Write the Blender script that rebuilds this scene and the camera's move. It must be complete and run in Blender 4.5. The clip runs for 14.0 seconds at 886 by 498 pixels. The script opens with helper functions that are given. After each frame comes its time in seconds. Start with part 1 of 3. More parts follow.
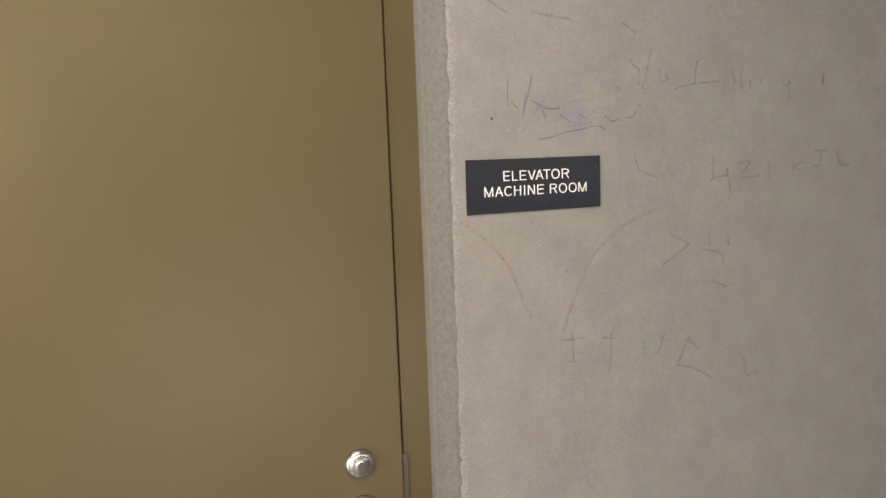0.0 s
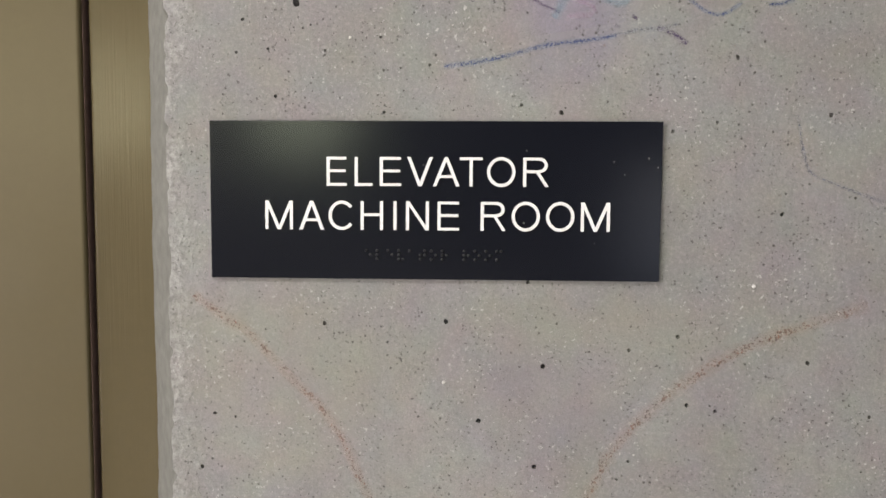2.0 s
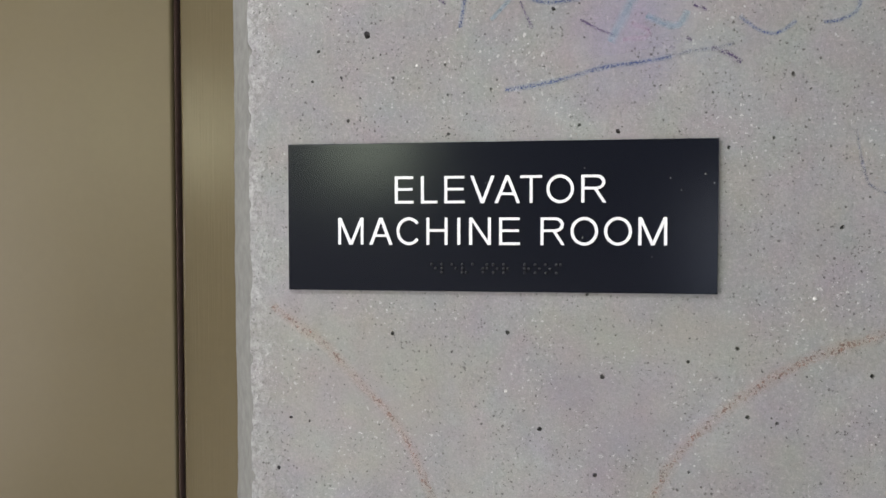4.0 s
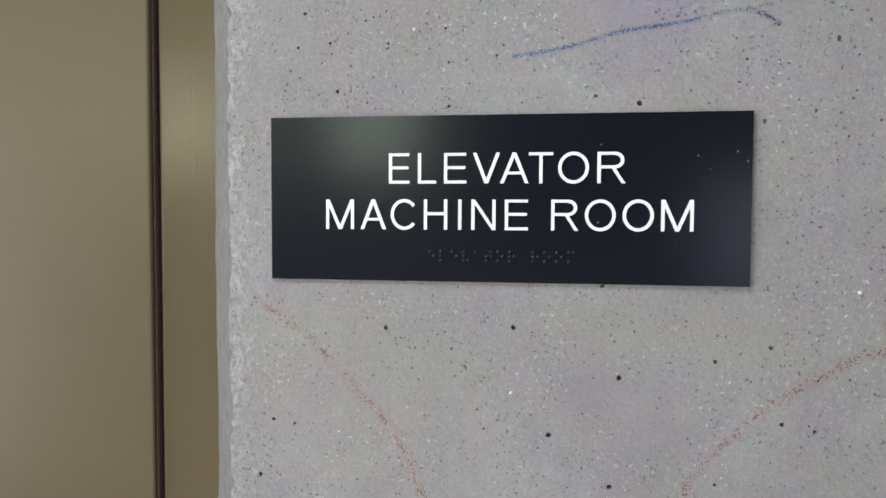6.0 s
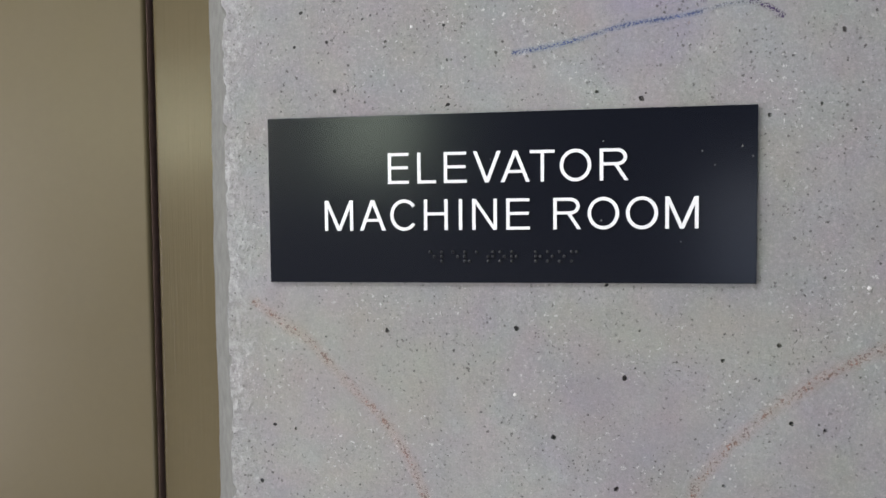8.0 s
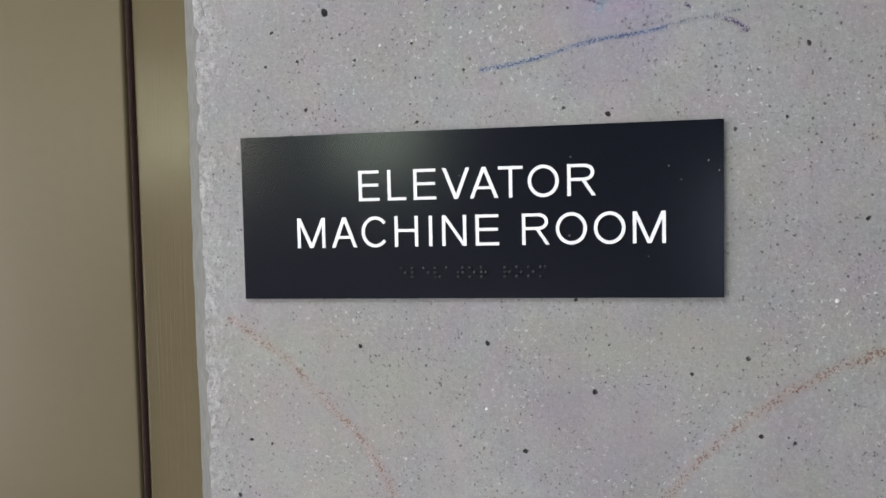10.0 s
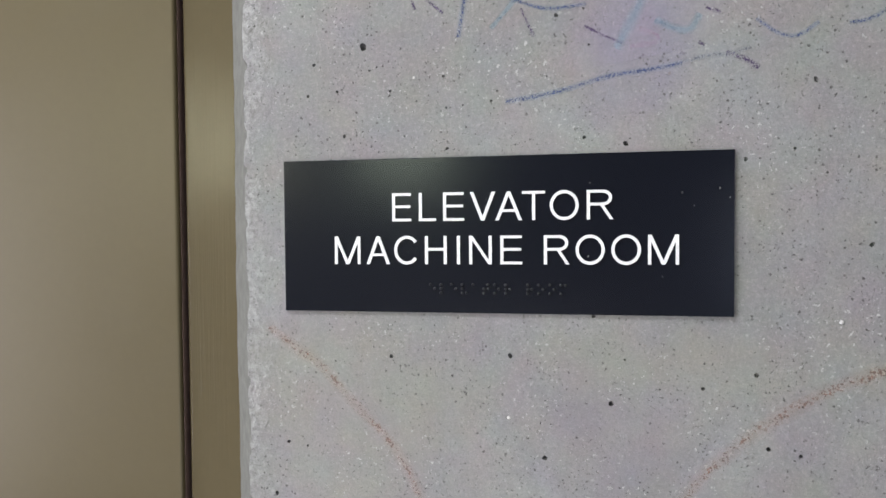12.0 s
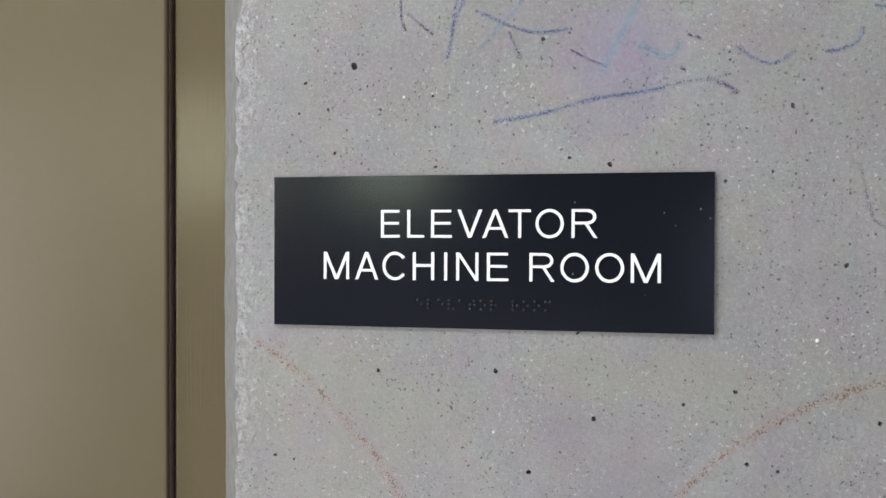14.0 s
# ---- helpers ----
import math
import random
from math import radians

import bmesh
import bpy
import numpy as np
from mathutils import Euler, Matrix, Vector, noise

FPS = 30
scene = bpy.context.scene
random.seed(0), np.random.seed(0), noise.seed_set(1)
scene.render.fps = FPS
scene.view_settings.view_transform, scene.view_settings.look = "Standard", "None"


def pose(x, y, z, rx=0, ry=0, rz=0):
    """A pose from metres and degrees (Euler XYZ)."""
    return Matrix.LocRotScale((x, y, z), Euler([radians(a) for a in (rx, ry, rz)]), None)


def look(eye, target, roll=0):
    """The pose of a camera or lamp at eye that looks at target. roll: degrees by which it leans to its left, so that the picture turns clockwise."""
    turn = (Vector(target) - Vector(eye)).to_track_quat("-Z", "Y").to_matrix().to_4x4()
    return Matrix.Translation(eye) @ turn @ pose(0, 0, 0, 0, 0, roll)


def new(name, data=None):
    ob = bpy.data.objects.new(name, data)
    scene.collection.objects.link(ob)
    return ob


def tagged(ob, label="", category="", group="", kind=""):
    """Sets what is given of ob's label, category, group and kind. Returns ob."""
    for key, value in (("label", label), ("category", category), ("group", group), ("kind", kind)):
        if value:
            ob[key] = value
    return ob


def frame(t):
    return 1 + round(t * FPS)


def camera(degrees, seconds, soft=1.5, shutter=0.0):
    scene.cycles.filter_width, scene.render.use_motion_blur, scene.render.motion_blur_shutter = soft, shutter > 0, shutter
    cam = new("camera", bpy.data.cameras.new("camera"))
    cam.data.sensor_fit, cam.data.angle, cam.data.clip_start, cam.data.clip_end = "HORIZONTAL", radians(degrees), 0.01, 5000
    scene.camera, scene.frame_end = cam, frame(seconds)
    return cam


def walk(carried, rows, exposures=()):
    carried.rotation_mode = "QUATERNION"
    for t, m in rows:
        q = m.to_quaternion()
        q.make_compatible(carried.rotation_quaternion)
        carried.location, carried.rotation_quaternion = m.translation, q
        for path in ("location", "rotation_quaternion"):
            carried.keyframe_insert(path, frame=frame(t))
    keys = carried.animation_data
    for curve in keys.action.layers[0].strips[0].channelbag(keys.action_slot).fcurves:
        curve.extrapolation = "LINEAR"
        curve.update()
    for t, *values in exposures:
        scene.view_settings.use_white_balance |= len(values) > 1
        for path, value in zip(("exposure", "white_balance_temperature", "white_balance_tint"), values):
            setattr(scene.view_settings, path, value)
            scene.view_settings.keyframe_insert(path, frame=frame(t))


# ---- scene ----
# A concrete wall beside a painted steel door, with a black room sign. The wall face is y = 0, the sign's left edge x = 0.
cam = camera(64.8, 14.0, soft=1.5, shutter=0.12)
PATH = [
    (0.0, look((-0.4334, -1.0397, 1.5765), (-0.2829, -0.6397, 1.5196), -2.04)),
    (0.1, look((-0.3577, -0.9952, 1.5571), (-0.2181, -0.5952, 1.5037), -2.20)),
    (0.2, look((-0.2906, -0.9308, 1.5399), (-0.1432, -0.5308, 1.4993), -0.93)),
    (0.3, look((-0.1989, -0.8818, 1.5128), (-0.0719, -0.4818, 1.4909), -0.03)),
    (0.4, look((-0.1586, -0.8034, 1.5465), (-0.0252, -0.4034, 1.5085), -1.01)),
    (0.5, look((-0.0937, -0.7598, 1.5250), (0.0226, -0.3598, 1.4951), -2.41)),
    (0.6, look((-0.0216, -0.7200, 1.5206), (0.0646, -0.3200, 1.4905), -1.79)),
    (0.8, look((0.0514, -0.6313, 1.5275), (0.0889, -0.2313, 1.4970), -0.42)),
    (1.0, look((0.0891, -0.5564, 1.5413), (0.1066, -0.1564, 1.4996), 0.42)),
    (1.2, look((0.0994, -0.4944, 1.5326), (0.1026, -0.0944, 1.4844), 0.59)),
    (1.5, look((0.1038, -0.4170, 1.5237), (0.1165, -0.0170, 1.4849), 0.47)),
    (1.7, look((0.1235, -0.3881, 1.5235), (0.1231, 0.0119, 1.4840), 0.43)),
    (2.0, look((0.1460, -0.3912, 1.5237), (0.1318, 0.0088, 1.4965), 0.38)),
    (2.2, look((0.1484, -0.3964, 1.5214), (0.1151, 0.0036, 1.4991), 0.19)),
    (2.5, look((0.1487, -0.4129, 1.5219), (0.1041, -0.0129, 1.5054), 0.01)),
    (2.7, look((0.1468, -0.4204, 1.5199), (0.1014, -0.0204, 1.5089), -0.01)),
    (5.0, look((0.1488, -0.3913, 1.5160), (0.0923, 0.0087, 1.5023), 0.30)),
    (5.3, look((0.1476, -0.3833, 1.5130), (0.0901, 0.0167, 1.4999), 0.40)),
    (5.5, look((0.1448, -0.3799, 1.5155), (0.0893, 0.0201, 1.4996), 0.44)),
    (6.0, look((0.1471, -0.3699, 1.5142), (0.0919, 0.0301, 1.4959), 0.29)),
    (6.2, look((0.1508, -0.3672, 1.5148), (0.0926, 0.0328, 1.4943), 0.12)),
    (6.5, look((0.1472, -0.3663, 1.5137), (0.0914, 0.0337, 1.4943), 0.04)),
    (7.0, look((0.1467, -0.3660, 1.5144), (0.0914, 0.0340, 1.4944), -0.10)),
    (9.5, look((0.1500, -0.3595, 1.5135), (0.0915, 0.0405, 1.4989), -1.24)),
    (9.7, look((0.1623, -0.3591, 1.5187), (0.1016, 0.0409, 1.5013), -1.06)),
    (10.0, look((0.1680, -0.3636, 1.5225), (0.1056, 0.0364, 1.5043), -1.20)),
    (10.2, look((0.1659, -0.3698, 1.5255), (0.1018, 0.0302, 1.5071), -1.22)),
    (10.5, look((0.1611, -0.3770, 1.5298), (0.0930, 0.0230, 1.5128), -1.03)),
    (10.8, look((0.1619, -0.3787, 1.5268), (0.0895, 0.0213, 1.5121), -0.73)),
    (11.0, look((0.1626, -0.3825, 1.5278), (0.0897, 0.0175, 1.5130), -0.67)),
    (11.5, look((0.1692, -0.3875, 1.5294), (0.0922, 0.0125, 1.5150), -0.52)),
    (12.0, look((0.1704, -0.3906, 1.5279), (0.0942, 0.0094, 1.5159), -0.46)),
    (12.5, look((0.1726, -0.3943, 1.5302), (0.0983, 0.0057, 1.5178), -0.35)),
    (13.0, look((0.1738, -0.3993, 1.5311), (0.1010, 0.0007, 1.5218), -0.11)),
    (13.5, look((0.1750, -0.3995, 1.5273), (0.1057, 0.0005, 1.5219), 0.04)),
    (14.0, look((0.1700, -0.3978, 1.5300), (0.1029, 0.0022, 1.5256), 0.18)),
]
EXPOSURES = [
    (0.0, 0.24, 7800, 16), (0.5, 0.15, 7550, 16), (1.0, 0.17, 7350, 15.5), (1.5, 0.20, 7150, 15), (2.0, 0.20, 6950, 14.5), (2.7, 0.27, 6750, 13.5),
    (5.0, 0.27, 6250, 14), (7.0, 0.23, 6220, 14), (9.5, 0.23, 6220, 13.7), (14.0, 0.30, 6220, 13.5),
]
walk(cam, PATH, EXPOSURES)

# ---- daylight and added fill ----
world = bpy.data.worlds.new("sky")
scene.world = world
world.use_nodes = True
wn = world.node_tree
sky = wn.nodes.new("ShaderNodeTexSky")
sky.sky_type, sky.sun_disc = "NISHITA", False
sky.sun_elevation, sky.sun_rotation = radians(50), radians(200)
wn.links.new(sky.outputs[0], wn.nodes["Background"].inputs[0])
wn.nodes["Background"].inputs[1].default_value = 0.08


def opening_light(name, m, width, height, power, colour):
    """An area lamp in one opening of the unseen lobby, for daylight and for added fill."""
    data = bpy.data.lights.new(name, "AREA")
    data.shape, data.size, data.size_y, data.energy, data.color = "RECTANGLE", width, height, power, colour
    ob = new(name, data)
    ob.matrix_world = m
    return ob


SOUTH, WEST, EAST, CEILING = -2.45, -2.7, 3.0, 2.75
opening_light("daylight_west", look((WEST + 0.02, -1.41, 1.18), (0, -1.41, 1.18)), 2.0, 1.96, 68, (1.0, 0.965, 0.985))
opening_light("daylight_garden", look((-0.53, SOUTH + 0.02, 1.92), (-0.53, 0, 1.92)), 0.35, 0.4, 2.3, (0.86, 1.0, 0.70))
opening_light("daylight_garden", look((-1.55, SOUTH + 0.02, 1.95), (-1.55, 0, 1.95)), 0.6, 0.36, 10, (1.0, 1.0, 0.66))
opening_light("daylight_east", look((1.5, SOUTH + 0.02, 1.42), (1.5, 0, 1.42)), 1.4, 0.5, 3.2, (0.72, 0.82, 1.0))
# added fill from above, through a ceiling opening made for it
opening_light("fill_roof", look((-0.8, -0.95, CEILING - 0.01), (-0.8, -0.9501, 0)), 1.2, 0.8, 28, (1.0, 1.0, 1.0))
# low fill added to brighten the lower door, with an assumed opening
opening_light("fill_low", look((-0.1, SOUTH + 0.02, 0.5), (-0.1, 0, 0.5)), 1.2, 0.7, 12, (1.0, 0.96, 0.92))


# ---- materials ----
class Nodes:
    """A short way to write a node tree."""

    def __init__(self, name):
        self.mat = bpy.data.materials.new(name)
        self.mat.use_nodes = True
        self.tree = self.mat.node_tree
        self.bsdf = self.tree.nodes["Principled BSDF"]
        self.coord = self.add("ShaderNodeTexCoord").outputs["Object"]

    def add(self, kind, **values):
        n = self.tree.nodes.new(kind)
        for key, value in values.items():
            n.inputs[key.replace("_", " ")].default_value = value
        return n

    def link(self, a, b):
        self.tree.links.new(a, b)

    def mapped(self, scale):
        n = self.add("ShaderNodeMapping")
        n.inputs["Scale"].default_value = scale
        self.link(self.coord, n.inputs["Vector"])
        return n.outputs[0]

    def noise(self, scale, detail=4.0, rough=0.55, vector=None):
        n = self.add("ShaderNodeTexNoise", Scale=scale, Detail=detail, Roughness=rough)
        self.link(vector or self.coord, n.inputs["Vector"])
        return n.outputs["Fac"]

    def cells(self, scale, vector=None, feature="F1"):
        n = self.add("ShaderNodeTexVoronoi", Scale=scale)
        n.feature = feature
        self.link(vector or self.coord, n.inputs["Vector"])
        return n

    def ramp(self, fac, low, high, a=0.0, b=1.0):
        n = self.add("ShaderNodeMapRange")
        for k, v in (("From Min", low), ("From Max", high), ("To Min", a), ("To Max", b)):
            n.inputs[k].default_value = v
        self.link(fac, n.inputs["Value"])
        return n.outputs[0]

    def math(self, op, a, b):
        n = self.add("ShaderNodeMath")
        n.operation = op
        for i, v in enumerate((a, b)):
            if isinstance(v, (int, float)):
                n.inputs[i].default_value = v
            else:
                self.link(v, n.inputs[i])
        return n.outputs[0]

    def mix(self, fac, a, b):
        n = self.add("ShaderNodeMix")
        n.data_type = "RGBA"
        for i, v in ((0, fac), (6, a), (7, b)):
            if isinstance(v, (int, float, tuple)):
                n.inputs[i].default_value = v if not isinstance(v, tuple) else (*v, 1.0)
            else:
                self.link(v, n.inputs[i])
        return n.outputs[2]

    def bump(self, height, distance, strength=1.0):
        n = self.add("ShaderNodeBump", Distance=distance, Strength=strength)
        self.link(height, n.inputs["Height"])
        self.link(n.outputs[0], self.bsdf.inputs["Normal"])

    def colour(self, c):
        if isinstance(c, tuple):
            self.bsdf.inputs["Base Color"].default_value = (*c, 1.0)
        else:
            self.link(c, self.bsdf.inputs["Base Color"])

    def surface(self, rough, metal=0.0, spec=0.5):
        if isinstance(rough, (int, float)):
            self.bsdf.inputs["Roughness"].default_value = rough
        else:
            self.link(rough, self.bsdf.inputs["Roughness"])
        self.bsdf.inputs["Metallic"].default_value = metal
        self.bsdf.inputs["Specular IOR Level"].default_value = spec
        return self.mat


def concrete_material(name, tone=1.0, speckle=1.0):
    n = Nodes(name)
    base = n.mix(n.ramp(n.noise(9, 3), 0.35, 0.65), (0.468 * tone, 0.468 * tone, 0.456 * tone), (0.572 * tone, 0.572 * tone, 0.56 * tone))
    # mauve and yellowish stains, then the cement's cloudiness
    base = n.mix(n.ramp(n.noise(13, 2), 0.48, 0.66, 0, 0.6), base, (0.45 * tone, 0.425 * tone, 0.445 * tone))
    base = n.mix(n.ramp(n.noise(21, 2, vector=n.mapped((1, 1, 1.3))), 0.55, 0.75, 0, 0.6), base, (0.47 * tone, 0.46 * tone, 0.38 * tone))
    base = n.mix(n.ramp(n.noise(120, 5, 0.75), 0.32, 0.66, 0.18, 0.6), base, (0.36 * tone, 0.355 * tone, 0.35 * tone))
    base = n.mix(n.ramp(n.noise(400, 3, 0.65), 0.48, 0.68, 0, 0.52 * speckle), base, (0.62 * tone, 0.59 * tone, 0.58 * tone))
    if speckle >= 1:
        # a mauve wash below the sign and a yellowish one beside it
        for cx, cz, sx, sz, tint in ((0.195, 1.405, 17.0, 24.0, (0.43, 0.395, 0.43)), (0.215, 1.452, 14.0, 45.0, (0.50, 0.50, 0.42)), (0.05, 1.42, 12.0, 16.0, (0.51, 0.50, 0.43)), (0.205, 1.63, 24.0, 24.0, (0.45, 0.41, 0.56))):
            shift = n.add("ShaderNodeMapping")
            shift.inputs["Location"].default_value = (-cx * sx, 0, -cz * sz)
            shift.inputs["Scale"].default_value = (sx, 0, sz)
            n.link(n.coord, shift.inputs["Vector"])
            far = n.add("ShaderNodeVectorMath")
            far.operation = "LENGTH"
            n.link(shift.outputs[0], far.inputs[0])
            base = n.mix(n.ramp(n.math("ADD", far.outputs["Value"], n.noise(40, 3)), 0.9, 1.7, 0.42, 0.0), base, tuple(q * tone for q in tint))
    # patches of warmer and cooler paste
    hue = n.add("ShaderNodeTexNoise", Scale=38.0, Detail=2.0, Roughness=0.5)
    n.link(n.coord, hue.inputs["Vector"])
    over = n.add("ShaderNodeMix")
    over.data_type, over.blend_type = "RGBA", "OVERLAY"
    over.inputs[0].default_value = 0.10 * speckle
    n.link(base, over.inputs[6])
    n.link(hue.outputs["Color"], over.inputs[7])
    base = over.outputs[2]
    # lime and broken paste along the worn corner
    where = n.add("ShaderNodeSeparateXYZ")
    n.link(n.coord, where.inputs[0])
    worn = n.ramp(n.math("ADD", where.outputs[0], n.math("MULTIPLY", n.noise(32, 6, 0.75), 0.075)), 0.012, 0.030, 0.85, 0.0) if speckle >= 1 else None
    if worn:
        lime = n.mix(n.ramp(n.noise(230, 5, 0.7), 0.40, 0.60), (0.40 * tone, 0.40 * tone, 0.385 * tone), (0.80 * tone, 0.80 * tone, 0.79 * tone))
        base = n.mix(n.math("MULTIPLY", worn, n.ramp(n.noise(26, 2), 0.36, 0.55, 0.35, 1.0)), base, lime)
    base = n.mix(n.ramp(n.noise(900, 2, 0.6), 0.36, 0.6, 0.22 * speckle, 0), base, (0.29 * tone, 0.285 * tone, 0.285 * tone))
    base = n.mix(n.ramp(n.noise(620, 2, 0.6), 0.62, 0.72, 0, 0.25 * speckle), base, (0.66 * tone, 0.65 * tone, 0.64 * tone))
    # sand: dark, reddish and white grains of uneven size and outline
    bent = n.add("ShaderNodeTexNoise", Scale=1500.0, Detail=3.0)
    n.link(n.coord, bent.inputs["Vector"])
    sway = n.add("ShaderNodeVectorMath")
    sway.operation = "MULTIPLY_ADD"
    sway.inputs[1].default_value = (0.0018, 0.0018, 0.0018)
    n.link(bent.outputs["Color"], sway.inputs[0])
    n.link(n.coord, sway.inputs[2])
    crowd = n.ramp(n.noise(35, 3), 0.35, 0.65, -0.04, 0.04)

    def grains(scale, channel, share, size):
        v = n.cells(scale, sway.outputs[0])
        split = n.add("ShaderNodeSeparateColor")
        n.link(v.outputs["Color"], split.inputs[0])
        chosen = n.math("GREATER_THAN", n.math("ADD", split.outputs[channel], crowd), 1 - share)
        radius = n.ramp(split.outputs[(channel + 1) % 3], 0, 1, 0.3 * size, size)
        strong = n.ramp(split.outputs[(channel + 2) % 3], 0, 1, 0.35, 1.0)
        inside = n.ramp(n.math("DIVIDE", v.outputs["Distance"], radius), 0.7, 1.1, 1, 0)
        return n.math("MULTIPLY", n.math("MULTIPLY", chosen, strong), inside)

    # dark specks are sand grains and the painted shade of small pits
    dark = grains(560, 0, 0.048, 0.52)
    base = n.mix(n.math("MULTIPLY", dark, 0.85 * speckle), base, (0.12 * tone, 0.115 * tone, 0.11 * tone))
    # broken flecks in loose crowds
    fleck = n.math("MULTIPLY", n.ramp(n.noise(520, 3, 0.65), 0.62, 0.68), n.ramp(n.noise(48, 3), 0.42, 0.58))
    base = n.mix(n.math("MULTIPLY", fleck, 0.85 * speckle), base, (0.13 * tone, 0.125 * tone, 0.12 * tone))
    red = grains(480, 1, 0.05, 0.5)
    base = n.mix(n.math("MULTIPLY", red, 0.5 * speckle), base, (0.33 * tone, 0.22 * tone, 0.19 * tone))
    white = n.math("MULTIPLY", n.ramp(n.noise(380, 3, 0.65, vector=n.mapped((1, 1, 0.9))), 0.61, 0.66), n.ramp(n.noise(22, 3), 0.44, 0.6))
    base = n.mix(n.math("MULTIPLY", white, 0.8 * speckle), base, (0.86 * tone, 0.85 * tone, 0.84 * tone))
    # larger dark spots carry the shade of air holes in their colour
    spot = grains(250, 0, 0.03, 0.27)
    base = n.mix(n.math("MULTIPLY", spot, 0.9 * speckle), base, (0.045 * tone, 0.04 * tone, 0.045 * tone))
    n.colour(base)
    relief = n.math("ADD", n.math("MULTIPLY", n.noise(420, 4, 0.7), 0.42), n.math("MULTIPLY", n.noise(90, 3), 0.5))
    relief = n.math("SUBTRACT", relief, n.math("MULTIPLY", n.math("ADD", dark, n.math("ADD", spot, fleck)), 0.3))
    if worn:
        relief = n.math("ADD", relief, n.math("MULTIPLY", worn, n.math("MULTIPLY", n.noise(260, 4, 0.7), 1.3)))
    n.bump(relief, 0.0010)
    return n.surface(0.88, spec=0.22)


def paint_material(name, colour, streak, gloss=(0.34, 0.42)):
    n = Nodes(name)
    c = n.mix(n.ramp(n.noise(4, 3), 0.3, 0.7), colour, tuple(x * 0.9 for x in colour))
    c = n.mix(n.ramp(n.noise(130, 5, 0.7), 0.4, 0.8, 0, 0.25), c, tuple(x * 1.15 for x in colour))
    n.colour(c)
    brushed = n.noise(900, 3, vector=n.mapped((1, 1, 0.02)))
    h = n.math("ADD", n.math("MULTIPLY", n.noise(650, 2), 0.12), n.math("MULTIPLY", brushed, streak))
    h = n.math("ADD", h, n.math("MULTIPLY", n.noise(5, 1), 1.2))
    n.bump(h, 0.0002)
    return n.surface(n.ramp(n.noise(30, 4), 0.3, 0.7, *gloss), spec=0.27)


def plain_material(name, colour, rough, metal=0.0, spec=0.5, grain=300, relief=0.0002, vary=0.12):
    n = Nodes(name)
    n.colour(n.mix(n.ramp(n.noise(grain, 4), 0.3, 0.7), tuple(c * (1 - vary) for c in colour), tuple(min(1, c * (1 + vary)) for c in colour)))
    n.bump(n.noise(grain * 1.7, 3), relief)
    return n.surface(rough, metal, spec)


def crayon_material(name, colour, cover, scale=650, haze=0.35, pale=None):
    """Wax: a thin film that tints the paste, and thicker wax caught on the high grains."""
    n = Nodes(name)
    film = pale or tuple(min(1.0, 0.5 * c + 0.17) for c in colour)
    edge = n.add("ShaderNodeUVMap")
    edge.uv_map = "UVMap"
    split = n.add("ShaderNodeSeparateXYZ")
    n.link(edge.outputs[0], split.inputs[0])
    across = n.math("ABSOLUTE", n.math("SUBTRACT", split.outputs[1], 0.5), 0.0)
    gap = n.noise(scale, 2, 0.6)
    patch = n.noise(95, 3, 0.6)
    grip = n.math("ADD", n.math("MULTIPLY", gap, 0.7), n.math("MULTIPLY", patch, 0.3))
    amount = n.ramp(n.math("SUBTRACT", grip, n.math("MULTIPLY", across, 0.16)), 0.59 - 0.2 * cover, 0.635 - 0.2 * cover)
    core = n.ramp(n.math("ADD", across, n.math("MULTIPLY", gap, 0.25)), 0.28, 0.56, 1, 0)
    core = n.math("MULTIPLY", core, amount)
    soft = n.math("MULTIPLY", n.ramp(n.math("ADD", across, n.math("MULTIPLY", patch, 0.2)), 0.15, 0.58, 1, 0), haze)
    soft = n.math("MULTIPLY", soft, n.ramp(n.noise(1100, 2, 0.6), 0.3, 0.6, 0.55, 1.0))
    n.colour(n.mix(core, film, n.mix(n.ramp(n.noise(240, 3), 0.35, 0.65), colour, tuple(c * 0.6 for c in colour))))
    n.link(n.math("MAXIMUM", n.math("MULTIPLY", core, min(1.0, cover + 0.3)), soft), n.bsdf.inputs["Alpha"])
    return n.surface(0.7, spec=0.2)


CONCRETE = concrete_material("cast_concrete", 0.665)
# far concrete is toned down to cut light bounced by the unseen walls
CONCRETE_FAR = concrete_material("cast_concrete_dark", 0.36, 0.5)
MORTAR = plain_material("grey_sealant_and_dimmed_corner", (0.158, 0.160, 0.147), 0.75, spec=0.22, grain=120, relief=0.0006, vary=0.16)
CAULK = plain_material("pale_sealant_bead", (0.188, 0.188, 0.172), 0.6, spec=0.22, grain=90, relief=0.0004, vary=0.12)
DOOR_PAINT = paint_material("tan_door_paint", (0.124, 0.101, 0.055), 0.05, (0.32, 0.40))
FRAME_PAINT = paint_material("tan_frame_paint", (0.119, 0.096, 0.0525), 0.75, (0.20, 0.25))
EDGE_BROWN = plain_material("mauve_brown_strip", (0.27, 0.185, 0.165), 0.5, spec=0.22, grain=160, relief=0.0001, vary=0.15)
SIGN_BLACK = plain_material("black_sign_plastic", (0.0062, 0.0076, 0.0130), 0.19, spec=0.37, grain=900, relief=0.000008)
LETTER_WHITE = plain_material("white_raised_plastic", (0.95, 0.95, 0.95), 0.5, grain=500, relief=0.00002, vary=0.03)
QUARTZ = plain_material("pale_quartz", (0.66, 0.65, 0.63), 0.6, grain=900, vary=0.2)
STEEL = plain_material("satin_chrome", (0.62, 0.61, 0.60), 0.28, 1.0, grain=200, relief=0.00005, vary=0.05)
